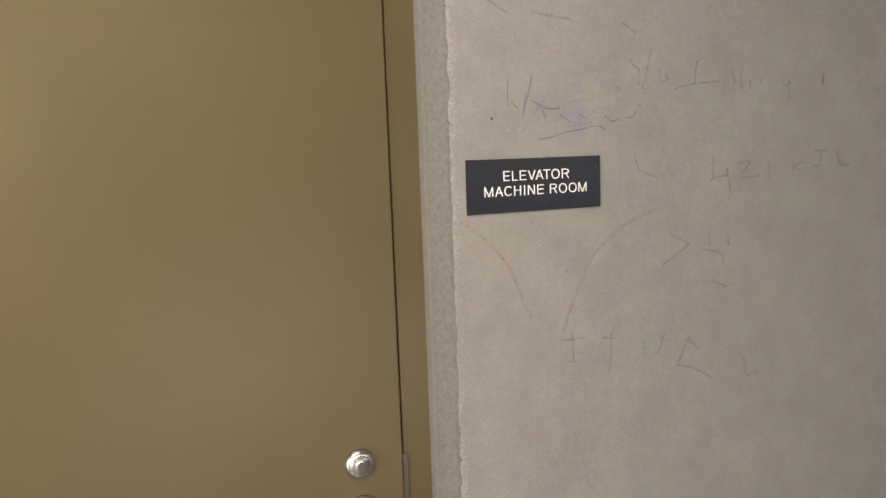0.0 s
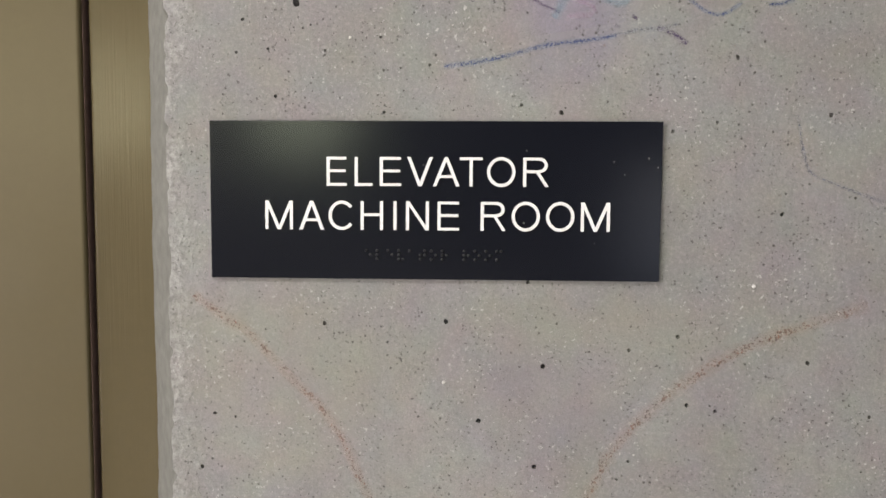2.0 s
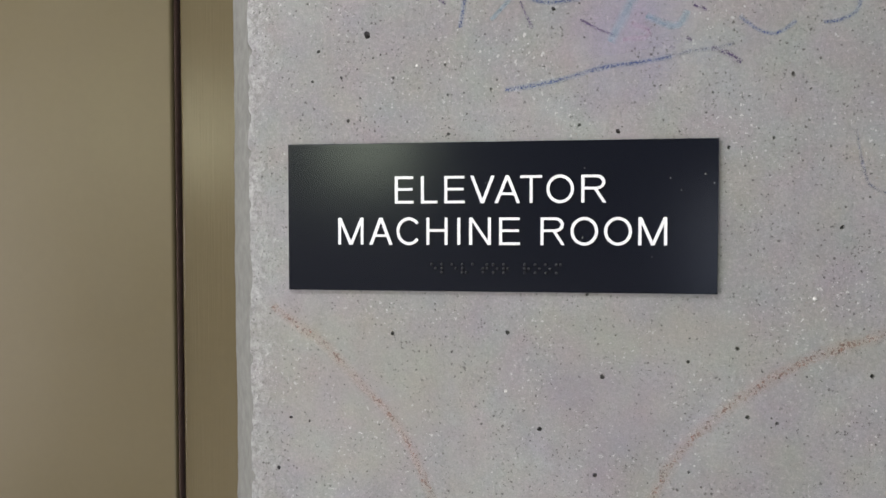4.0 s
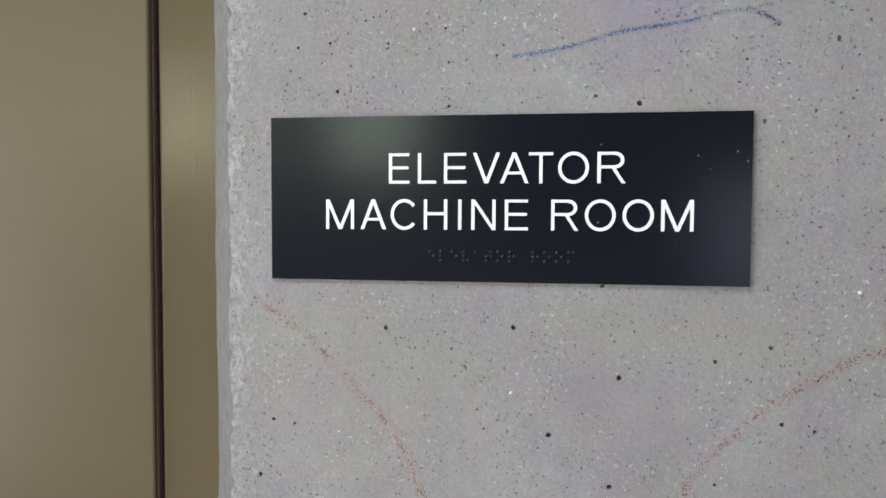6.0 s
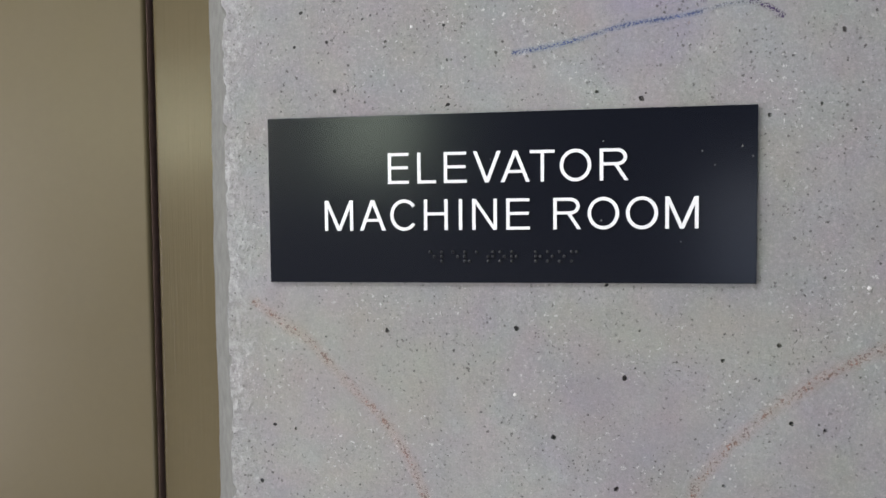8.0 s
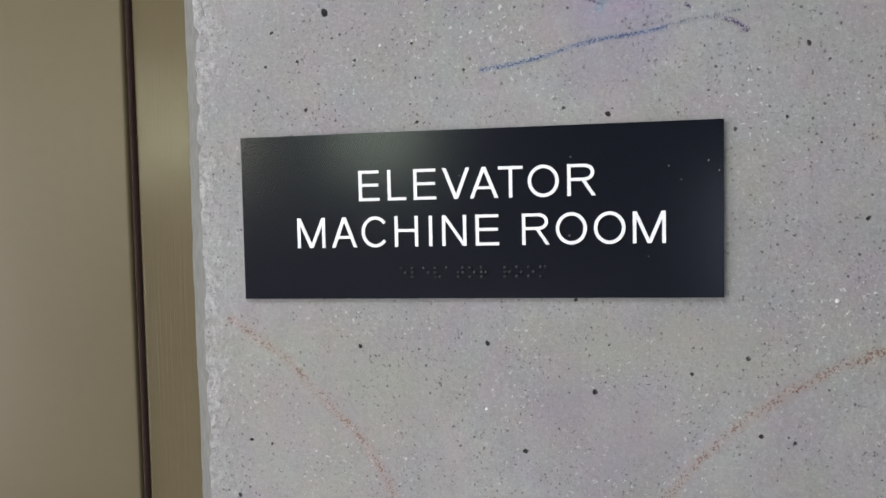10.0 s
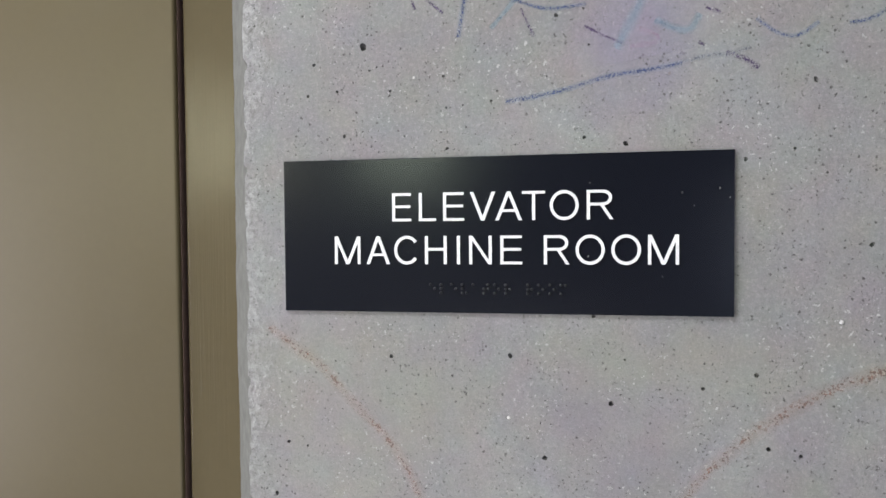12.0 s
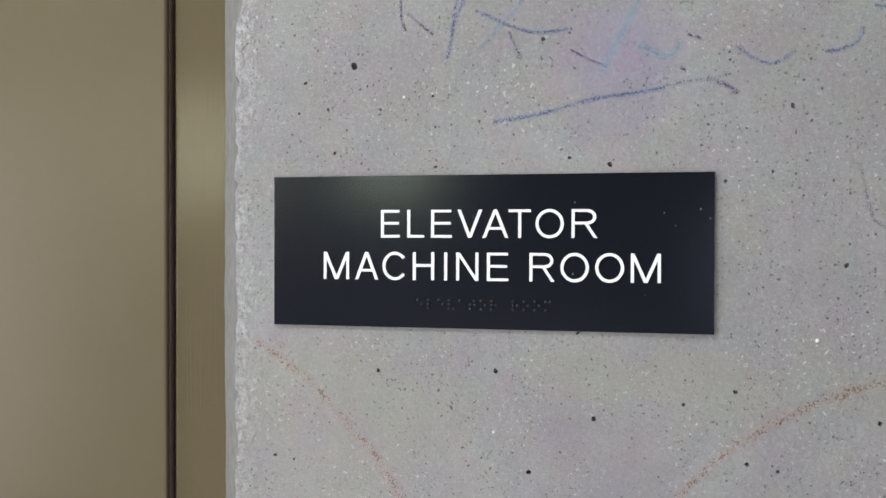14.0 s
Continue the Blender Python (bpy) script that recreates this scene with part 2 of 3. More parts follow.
# the dots get a paler grey-black than the plate
BRAILLE = plain_material("paler_black_plastic", (0.023, 0.024, 0.026), 0.4)
BRONZE = plain_material("dull_strike_metal", (0.16, 0.145, 0.135), 0.45, 1.0, grain=150, relief=0.0001)
FLOOR_MAT = concrete_material("floor_concrete", 0.38, 0.4)
BLUE = crayon_material("blue_crayon", (0.035, 0.06, 0.17), 0.58, 1150, 0.38, (0.17, 0.24, 0.36))
SKYBLUE = crayon_material("light_blue_crayon", (0.10, 0.23, 0.32), 0.28, 900, 0.45, (0.18, 0.31, 0.38))
PURPLE = crayon_material("purple_crayon", (0.05, 0.027, 0.095), 0.62, 1150, 0.25, (0.22, 0.18, 0.28))
PINK = crayon_material("pink_crayon", (0.30, 0.15, 0.27), 0.28, 1000, 0.35, (0.37, 0.27, 0.36))
ORANGE = crayon_material("orange_crayon", (0.26, 0.13, 0.09), 0.38, 850, 0.20, (0.40, 0.27, 0.21))
PENCIL = crayon_material("grey_pencil", (0.09, 0.09, 0.095), 0.34, 900, 0.20)
GREYBLUE = crayon_material("grey_blue_crayon", (0.11, 0.14, 0.22), 0.40, 1150, 0.22)
LAVENDER = crayon_material("lavender_smear", (0.31, 0.25, 0.38), 0.2, 45, 0.30, (0.33, 0.28, 0.38))


# ---- building helpers ----
def place_under(ob, parent):
    ob.parent = parent
    return ob


def part(name, bm, material, parent=None, label="", smooth=False):
    """Links a bmesh as one mesh object, under a thing where one is given."""
    data = bpy.data.meshes.new(name)
    bm.normal_update()
    for f in bm.faces:
        f.smooth = smooth
    bm.to_mesh(data)
    bm.free()
    data.materials.append(material)
    ob = new(name, data)
    if parent:
        ob.parent = parent
    if label:
        tagged(ob, label)
    return ob


def box(bm, x0, x1, y0, y1, z0, z1, bevel=0.0, rounds=2):
    made = bmesh.ops.create_cube(bm, size=1.0)["verts"]
    for v in made:
        v.co = Vector((x0 + (v.co.x + 0.5) * (x1 - x0), y0 + (v.co.y + 0.5) * (y1 - y0), z0 + (v.co.z + 0.5) * (z1 - z0)))
    if bevel:
        edges = list({e for v in made for e in v.link_edges})
        bmesh.ops.bevel(bm, geom=edges, offset=bevel, segments=rounds, profile=0.6, affect="EDGES")
    return bm


def boxes(*spans, bevel=0.0, rounds=2):
    bm = bmesh.new()
    for s in spans:
        box(bm, *s, bevel=bevel, rounds=rounds)
    return bm


def turned(profile, segments=40):
    """A body turned about the y axis: (radius, y) pairs."""
    bm = bmesh.new()
    rings = []
    for r, y in profile:
        rings.append([bm.verts.new((r * math.cos(a), y, r * math.sin(a))) for a in (2 * math.pi * k / segments for k in range(segments))])
    for a, b in zip(rings, rings[1:]):
        for k in range(segments):
            bm.faces.new((a[k], a[(k + 1) % segments], b[(k + 1) % segments], b[k]))
    bm.faces.new(rings[-1])
    bm.faces.new(rings[0][::-1])
    bmesh.ops.recalc_face_normals(bm, faces=bm.faces)
    return bm


# ---- the concrete wall with its worn corner and air holes ----
EDGE, Z0, Z1, X1 = -0.0245, 0.95, 2.08, 0.62


def rough(x, z, seed):
    return noise.noise(Vector((x, z, seed)))


def edge_x(z):
    chip = max(0.0, rough(0.3, z * 26, 5.0) - 0.12) * 0.008
    nick = max(0.0, rough(0.9, z * 95, 15.0) - 0.2) * 0.0065
    broken = 0.2 + 1.3 * max(0.0, rough(0.7, z * 21, 12.0))
    return EDGE + 0.0012 * rough(0, z * 38, 1.0) + broken * (0.0016 * rough(0, z * 140, 2.0) + 0.0010 * rough(0, z * 390, 2.5)) + chip + nick


def wall_holes(rng):
    """Air holes of the casting, as (x, z, radius) in metres: the large ones where they are, and small ones at random."""
    known = [(50, 133, 2.4), (197, 73, 1.6), (292, 103, 1.6), (134, -44, 1.5), (189, -69, 1.6), (153, -101, 1.6), (264, -51, 1.4),
             (270, -90, 1.4), (65, -46, 1.3), (185, -127, 1.5), (319, 18, 1.5), (343, 72, 1.5), (175, 77, 1.0), (258, 63, 1.1),
             (99, 73, 1.1), (336, -65, 1.5), (160, 144, 1.2), (38, 82, 1.1), (20, 124, 1.1), (16, 106, 0.9)]
    more = [(34, 108, 0.9), (66, 107, 0.9), (237, -59, 1.1), (286, -93, 1.0), (238, -123, 1.0), (180, -21, 1.1), (282, 68, 0.9),
            (249, 94, 0.8), (124, 99, 0.8), (97, 114, 0.9), (371, -95, 1.2), (1, -99, 1.2), (-7, -131, 1.3), (13, -101, 0.9)]
    holes = [(x / 1000, 1.5 + z / 1000, r / 1000) for x, z, r in known + more]
    tries = 0
    while len(holes) < 330 and tries < 6000:
        tries += 1
        x, z = rng.uniform(-0.012, 0.6), rng.uniform(1.0, 2.0)
        if x > 0.42 or not 1.2 < z < 1.74:
            if rng.random() < 0.75:
                continue
        r = 0.0003 + 0.0005 * rng.random() ** 2.5
        if all(math.hypot(x - a, z - b) > r + c + 0.002 for a, b, c in holes):
            holes.append((x, z, r))
    return holes


def wall_face(rng):
    from mathutils.geometry import delaunay_2d_cdt
    pts, edges, owner = [], [], []
    steps = int((Z1 - Z0) / 0.0012)
    left = [(edge_x(Z0 + (Z1 - Z0) * k / steps), Z0 + (Z1 - Z0) * k / steps) for k in range(steps + 1)]
    outline = left + [(X1, Z1), (X1, Z0)]
    for p in outline:
        pts.append(Vector(p))
        owner.append(-1)
    edges += [(k, (k + 1) % len(outline)) for k in range(len(outline))]
    holes = wall_holes(rng)
    for h, (x, z, r) in enumerate(holes):
        first, sides = len(pts), 12 if r > 0.0009 else 7
        turn, flat = rng.uniform(0, 6), rng.uniform(0.75, 1.0)
        for k in range(sides):
            a = 2 * math.pi * k / sides
            q = r * rng.uniform(0.85, 1.1)
            u, v = q * math.cos(a), q * flat * math.sin(a)
            pts.append(Vector((x + u * math.cos(turn) - v * math.sin(turn), z + u * math.sin(turn) + v * math.cos(turn))))
            owner.append(h)
        edges += [(first + k, first + (k + 1) % sides) for k in range(sides)]
    step = 0.011
    for i in range(int((X1 + 0.012) / step)):
        for j in range(int((Z1 - Z0) / step)):
            x, z = -0.012 + (i + rng.uniform(0.3, 0.9)) * step, Z0 + (j + rng.uniform(0.3, 0.9)) * step
            if x < X1 - 0.004 and Z0 + 0.003 < z < Z1 - 0.003 and all(math.hypot(x - a, z - b) > c + 0.001 for a, b, c in holes):
                pts.append(Vector((x, z)))
                owner.append(-1)
    out, _, faces, origin, _, _ = delaunay_2d_cdt(pts, edges, [], 1, 1e-7)
    belongs = [owner[o[0]] if o else -1 for o in origin]
    bm = bmesh.new()

    def lift(x, z):
        inner = min(1.0, max(0.0, (X1 - x) / 0.05), max(0.0, (Z1 - z) / 0.05), max(0.0, (z - Z0) / 0.05))
        return inner * (0.0005 * rough(x * 14, z * 14, 8.0) + 0.00022 * rough(x * 70, z * 70, 9.0))

    verts = [bm.verts.new((p[0], lift(p[0], p[1]), p[1])) for p in out]
    for f in faces:
        own = {belongs[k] for k in f}
        if len(own) == 1 and own != {-1}:
            continue
        try:
            bm.faces.new([verts[k] for k in f])
        except ValueError:
            pass
    rings = {}
    for k, b in enumerate(belongs):
        if b >= 0:
            rings.setdefault(b, []).append(k)
    for b, ring in rings.items():
        x, z, r = holes[b]
        ring.sort(key=lambda k: math.atan2(out[k][1] - z, out[k][0] - x))
        deep = r * rng.uniform(2.2, 3.2)
        inner = [bm.verts.new((x + (out[k][0] - x) * 0.85, deep * 0.7, z + (out[k][1] - z) * 0.85)) for k in ring]
        base = bm.verts.new((x, deep, z))
        for a in range(len(ring)):
            c = (a + 1) % len(ring)
            bm.faces.new((verts[ring[a]], verts[ring[c]], inner[c], inner[a]))
            bm.faces.new((inner[a], inner[c], base))
    # worn corner, then the splayed side that turns in to the door frame
    strips = []
    for k, (x, z) in enumerate(left):
        e = x - EDGE
        strips.append([
            bm.verts.new((x, lift(x, z), z)),
            bm.verts.new((x - 0.0012, 0.0012 + 0.0005 * rough(1, z * 300, 3.0), z)),
            bm.verts.new((-0.0272 + 0.5 * e, 0.0055 + 0.0012 * rough(2, z * 160, 4.0), z)),
        ])
    # corner faces take the darker sealant colour to offset light they catch
    for a, b in zip(strips, strips[1:]):
        for k in range(2):
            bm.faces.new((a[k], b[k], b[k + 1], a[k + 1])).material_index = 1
    bmesh.ops.recalc_face_normals(bm, faces=bm.faces)
    return bm


rng = random.Random(4)
bm = wall_face(rng)
for s in ((X1, EAST, 0.0, 0.2, Z0, Z1), (-0.0285, EAST, 0.0, 0.2, 0.0, Z0), (-0.0285, EAST, 0.0, 0.2, Z1, CEILING),
          (-0.0285, X1, 0.03, 0.2, Z0, Z1), (WEST, -1.105, 0.0, 0.2, 0.0, CEILING), (-1.105, -0.0285, 0.0, 0.2, 2.185, CEILING)):
    box(bm, *s)
wall_north = part("wall_north", bm, CONCRETE)
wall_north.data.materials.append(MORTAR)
tagged(wall_north, "grey cast concrete wall with air holes and a chipped corner", "wall", kind="structure")


def sealant():
    """The grey mortar and sealant strip between the concrete corner and the frame."""
    bm = bmesh.new()
    rows_ = []
    count = 460
    for k in range(count + 1):
        z = 2.18 * k / count
        w = 0.0005 * rough(4, z * 9, 6.0) + 0.00025 * rough(4, z * 110, 6.5)
        rows_.append([bm.verts.new(p) for p in (
            (-0.0235, 0.0050, z), (-0.0282 + 0.6 * w, 0.0072, z), (-0.0342 + w, 0.0155, z), (-0.0430 + w, 0.0265 + w, z), (-0.0510 + 1.6 * w, 0.0385 + w, z),
            (-0.0526 + w, 0.0485, z), (-0.0535 + 0.8 * w, 0.0550, z), (-0.0540 + 0.6 * w, 0.0672, z))])
    for a, b in zip(rows_, rows_[1:]):
        for k in range(7):
            bm.faces.new((a[k], b[k], b[k + 1], a[k + 1])).material_index = int(k > 3)
    bmesh.ops.recalc_face_normals(bm, faces=bm.faces)
    return bm


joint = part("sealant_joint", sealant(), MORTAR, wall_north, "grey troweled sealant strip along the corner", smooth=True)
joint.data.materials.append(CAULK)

for x, z, r in ((133, -79, 1.1), (305, -22, 1.2), (80, 114, 0.9)):
    bm = bmesh.new()
    bmesh.ops.create_icosphere(bm, subdivisions=2, radius=r / 1000)
    for v in bm.verts:
        v.co *= 1 + 0.25 * rough(v.co.x * 900, v.co.z * 900, r)
        v.co.y *= 0.5
    grain = part("stone_grain", bm, QUARTZ, wall_north, "white stone grain showing in the concrete")
    grain.location = (x / 1000, 0.0, 1.5 + z / 1000)

# ---- the unseen lobby, added to close the place and shape its light ----
tagged(part("floor", boxes((WEST, EAST, SOUTH, 0.3, -0.1, 0.0)), FLOOR_MAT), "plain grey concrete floor", "floor", kind="structure")
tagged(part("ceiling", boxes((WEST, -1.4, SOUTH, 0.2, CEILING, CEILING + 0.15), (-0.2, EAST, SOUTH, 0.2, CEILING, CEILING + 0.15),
    (-1.4, -0.2, SOUTH, -1.35, CEILING, CEILING + 0.15), (-1.4, -0.2, -0.55, 0.2, CEILING, CEILING + 0.15)), CONCRETE_FAR), "unseen plain grey concrete ceiling with an opening for the roof fill lamp", "ceiling", kind="structure")
# unseen wall; its closed middle keeps the centre of the sign's reflection dark
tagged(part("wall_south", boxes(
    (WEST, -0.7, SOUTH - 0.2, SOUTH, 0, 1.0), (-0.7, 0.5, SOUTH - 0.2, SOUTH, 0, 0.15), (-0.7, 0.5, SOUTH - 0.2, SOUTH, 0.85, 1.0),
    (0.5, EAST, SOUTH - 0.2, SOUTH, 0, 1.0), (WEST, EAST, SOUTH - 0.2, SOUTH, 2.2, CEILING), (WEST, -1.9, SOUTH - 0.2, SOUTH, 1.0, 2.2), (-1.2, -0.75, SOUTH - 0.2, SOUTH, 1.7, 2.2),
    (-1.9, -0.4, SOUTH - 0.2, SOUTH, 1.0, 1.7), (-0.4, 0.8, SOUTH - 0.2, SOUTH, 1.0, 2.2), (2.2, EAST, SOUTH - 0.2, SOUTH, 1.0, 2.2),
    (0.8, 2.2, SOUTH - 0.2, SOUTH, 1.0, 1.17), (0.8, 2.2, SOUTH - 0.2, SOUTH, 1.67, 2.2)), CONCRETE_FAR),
    "unseen plain concrete wall with openings for three daylight lamps and one fill lamp", "wall", kind="structure")
tagged(part("wall_east", boxes((EAST, EAST + 0.2, SOUTH - 0.2, 0.2, 0, CEILING)), CONCRETE_FAR), "unseen plain grey concrete wall", "wall", kind="structure")
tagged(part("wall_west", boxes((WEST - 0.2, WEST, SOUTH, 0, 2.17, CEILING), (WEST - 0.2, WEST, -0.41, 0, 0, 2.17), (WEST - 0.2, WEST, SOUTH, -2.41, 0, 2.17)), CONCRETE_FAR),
       "unseen plain concrete wall with a wide open passage", "wall", kind="structure")
tagged(part("ground", boxes((-60, 60, -60, 60, -0.3, -0.12)), FLOOR_MAT), "plain grey paved ground outside", "ground", kind="structure")

# ---- the door frame ----
FACE, GAP, JAMB = 0.066, -0.1040, -0.0545
DOOR_R, DOOR_L, DOOR_FACE, DOOR_TOP = -0.1070, -1.0220, 0.0612, 2.130
HEAD = DOOR_TOP + 0.004
door_frame = tagged(new("door_frame"), "tan painted steel door frame set in concrete", "door frame", kind="structure")


def jamb(x_in, x_out):
    """One upright: face, rabbet and stop."""
    s = 1 if x_out > x_in else -1
    lo, hi = sorted((x_in, x_out + s * 0.03))
    bm = boxes((lo, hi, FACE, FACE + 0.052, 0.0, HEAD), bevel=0.0034, rounds=9)
    lo, hi = sorted((x_in - s * 0.016, x_out + s * 0.03))
    return box(bm, lo, hi, FACE + 0.0525, FACE + 0.13, 0.0, HEAD, bevel=0.0016)


part("jamb", jamb(GAP, JAMB), FRAME_PAINT, door_frame)
part("jamb", jamb(DOOR_L - 0.0046, DOOR_L - 0.054), FRAME_PAINT, door_frame)
part("head", boxes((DOOR_L - 0.08, JAMB + 0.03, FACE + 0.0002, FACE + 0.052, HEAD + 0.0005, HEAD + 0.05), (DOOR_L - 0.08, JAMB + 0.03, FACE + 0.0525, FACE + 0.13, HEAD - 0.016, HEAD + 0.05), bevel=0.0016), FRAME_PAINT, door_frame)
strike = part("strike_plate", boxes((GAP - 0.0008, GAP + 0.0080, FACE - 0.0022, FACE - 0.0002, 0.945, 1.069), (GAP - 0.0022, GAP - 0.0004, FACE - 0.0015, FACE + 0.032, 0.945, 1.069), bevel=0.0006), BRONZE, door_frame, "dull metal strike plate")

# ---- the door ----
door_1 = part("door_1", boxes((DOOR_L, DOOR_R, DOOR_FACE, DOOR_FACE + 0.045, 0.008, DOOR_TOP), bevel=0.003, rounds=5), DOOR_PAINT)
# added mauve-brown strip, paler than the door paint, along the edge in the gap
part("edge_strip", boxes((DOOR_R - 0.0002, DOOR_R + 0.0004, DOOR_FACE + 0.0034, DOOR_FACE + 0.042, 0.012, DOOR_TOP - 0.004)), EDGE_BROWN, door_1, "mauve-brown strip on the edge of the door")
tagged(door_1, "closed flush steel door painted tan, softly glossy", "door", kind="structure")


def cylinder_lock():
    lock = place_under(new("cylinder_lock"), door_1)
    lock.location = (-0.1830, DOOR_FACE, 1.0690)
    tagged(lock, "round satin chrome lock cylinder")
    part("collar", turned([(0.0255, 0.0), (0.0255, -0.003), (0.0235, -0.0075), (0.0205, -0.0100), (0.0185, -0.0105)]), STEEL, lock, smooth=True)
    part("plug", turned([(0.0165, -0.0100), (0.0165, -0.0122), (0.0155, -0.0130)]), STEEL, lock, smooth=True)
    part("keyway", turned([(0.0062, -0.0128), (0.0062, -0.0136), (0.0052, -0.0139)], 24), BRONZE, lock, "dark key slot disc")


cylinder_lock()


def lever_handle():
    handle = place_under(new("door_handle"), door_1)
    handle.location = (-0.1830, DOOR_FACE, 0.9820)
    tagged(handle, "satin metal lever handle")
    part("rose", turned([(0.0295, 0.0), (0.0295, -0.005), (0.0270, -0.0085), (0.0120, -0.0095)]), STEEL, handle, smooth=True)
    bm = turned([(0.0095, -0.008), (0.0095, -0.050), (0.0085, -0.054)], 24)
    box(bm, -0.115, 0.008, -0.058, -0.044, -0.0085, 0.0085, bevel=0.004)
    part("lever", bm, STEEL, handle, smooth=True)


lever_handle()

# ---- the sign ----
SIGN_T = 0.0020
sign = part("wall_sign", boxes((0.0009, 0.2522, -SIGN_T, 0.0012, 1.4800, 1.5681), bevel=0.0003), SIGN_BLACK)
tagged(sign, "black plastic room sign with raised white letters and braille", "sign")


def capital(char, w, h, t):
    """The pieces of one plain capital, w wide, h high and t thick, as convex outlines."""
    def bar(x0, x1, z0, z1):
        return [(x0, z0), (x1, z0), (x1, z1), (x0, z1)]

    def slant(xa, xb, wide, z0=0.0, z1=h):
        return [(xa, z0), (xa + wide, z0), (xb + wide, z1), (xb, z1)]

    def ring(cx, cz, rx, rz, a0, a1, count=40):
        out = []
        for k in range(count):
            a, b = (radians(a0 + (a1 - a0) * q / count) for q in (k, k + 1))
            out.append([(cx + rx * math.cos(a), cz + rz * math.sin(a)), (cx + rx * math.cos(b), cz + rz * math.sin(b)),
                        (cx + (rx - t) * math.cos(b), cz + (rz - t) * math.sin(b)), (cx + (rx - t) * math.cos(a), cz + (rz - t) * math.sin(a))])
        return out

    d = t * 1.12
    if char == "E":
        return [bar(0, t, 0, h), bar(0, w, 0, t * 0.9), bar(0, w * 0.95, h * 0.47, h * 0.47 + t * 0.9), bar(0, w * 0.98, h - t * 0.9, h)]
    if char == "L":
        return [bar(0, t, 0, h), bar(0, w, 0, t * 0.9)]
    if char == "T":
        return [bar(0, w, h - t * 0.9, h), bar((w - t) / 2, (w + t) / 2, 0, h)]
    if char == "I":
        return [bar((w - t) / 2, (w + t) / 2, 0, h)]
    if char == "H":
        return [bar(0, t, 0, h), bar(w - t, w, 0, h), bar(0, w, h * 0.48, h * 0.48 + t * 0.9)]
    if char == "N":
        return [bar(0, t, 0, h), bar(w - t, w, 0, h), slant(w - t * 1.1, 0, t * 1.1)]
    if char == "M":
        return [bar(0, t * 0.95, 0, h), bar(w - t * 0.95, w, 0, h), slant(w / 2 - t * 0.5, 0, t * 1.08), slant(w / 2 - t * 0.5, w - t * 1.08, t * 1.08)]
    if char == "V":
        return [slant(w / 2 - d / 2, 0, d), slant(w / 2 - d / 2, w - d, d)]
    if char == "A":
        return [slant(0, w / 2 - d / 2, d), slant(w - d, w / 2 - d / 2, d), bar(w * 0.2, w * 0.8, h * 0.29, h * 0.29 + t * 0.85)]
    if char == "O":
        return ring(w / 2, h / 2, w / 2, h / 2, 0, 360, 56)
    if char == "C":
        return ring(w * 0.53, h / 2, w * 0.53, h / 2, 38, 322, 48)
    rz = h * 0.265
    return [bar(0, t, 0, h), bar(0, w * 0.62, h - t * 0.9, h), bar(0, w * 0.62, h - 2 * rz, h - 2 * rz + t * 0.9),
            slant(w - d, w * 0.47, d, 0, h - 2 * rz + t * 0.5)] + ring(w * 0.62, h - rz, w * 0.33, rz, -90, 90, 20)


def letter_mesh(char, w, h, t):
    from mathutils.geometry import delaunay_2d_cdt
    pts, faces = [], []
    for piece in capital(char, w, h, t):
        faces.append(list(range(len(pts), len(pts) + len(piece))))
        pts += [Vector(p) for p in piece]
    out, _, tris, _, _, inside = delaunay_2d_cdt(pts, [], faces, 0, 1e-7)
    bm = bmesh.new()
    verts = [bm.verts.new((p[0], 0.0, p[1])) for p in out]
    for f, pieces in zip(tris, inside):
        if pieces:
            bm.faces.new([verts[k] for k in f])
    for v in [v for v in bm.verts if not v.link_faces]:
        bm.verts.remove(v)
    made = bmesh.ops.extrude_face_region(bm, geom=list(bm.faces))["geom"]
    for v in made:
        if isinstance(v, bmesh.types.BMVert):
            v.co.y = -0.0008
    for v in bm.verts:
        if v.co.y > -0.0004:
            v.co.y = 0.0004
    bmesh.ops.recalc_face_normals(bm, faces=bm.faces)
    return bm


def letters(text, spans, low, high):
    for char, (a, b) in zip(text, spans):
        over = 0.0002 if char in "OC" else 0.0
        ob = part("letter", letter_mesh(char, (b - a) / 1000, high - low + 2 * over, 0.00176), LETTER_WHITE, sign)
        ob.location = (a / 1000, -SIGN_T, low - over)


ROW1 = [(67.0, 78.2), (82.7, 92.6), (96.7, 108.7), (112.0, 126.3), (126.3, 141.2), (141.2, 153.8), (156.3, 172.0), (176.2, 190.4)]
ROW2 = [(32.3, 47.8), (51.4, 65.5), (68.0, 82.0), (86.0, 98.6), (104.1, 106.5), (111.4, 124.2), (129.0, 141.2)]
ROW3 = [(153.0, 167.0), (170.2, 185.8), (189.2, 204.8), (208.4, 224.3)]
letters("ELEVATOR", ROW1, 1.5321, 1.5482)
letters("MACHINE", ROW2, 1.5076, 1.5237)
letters("ROOM", ROW3, 1.5076, 1.5237)


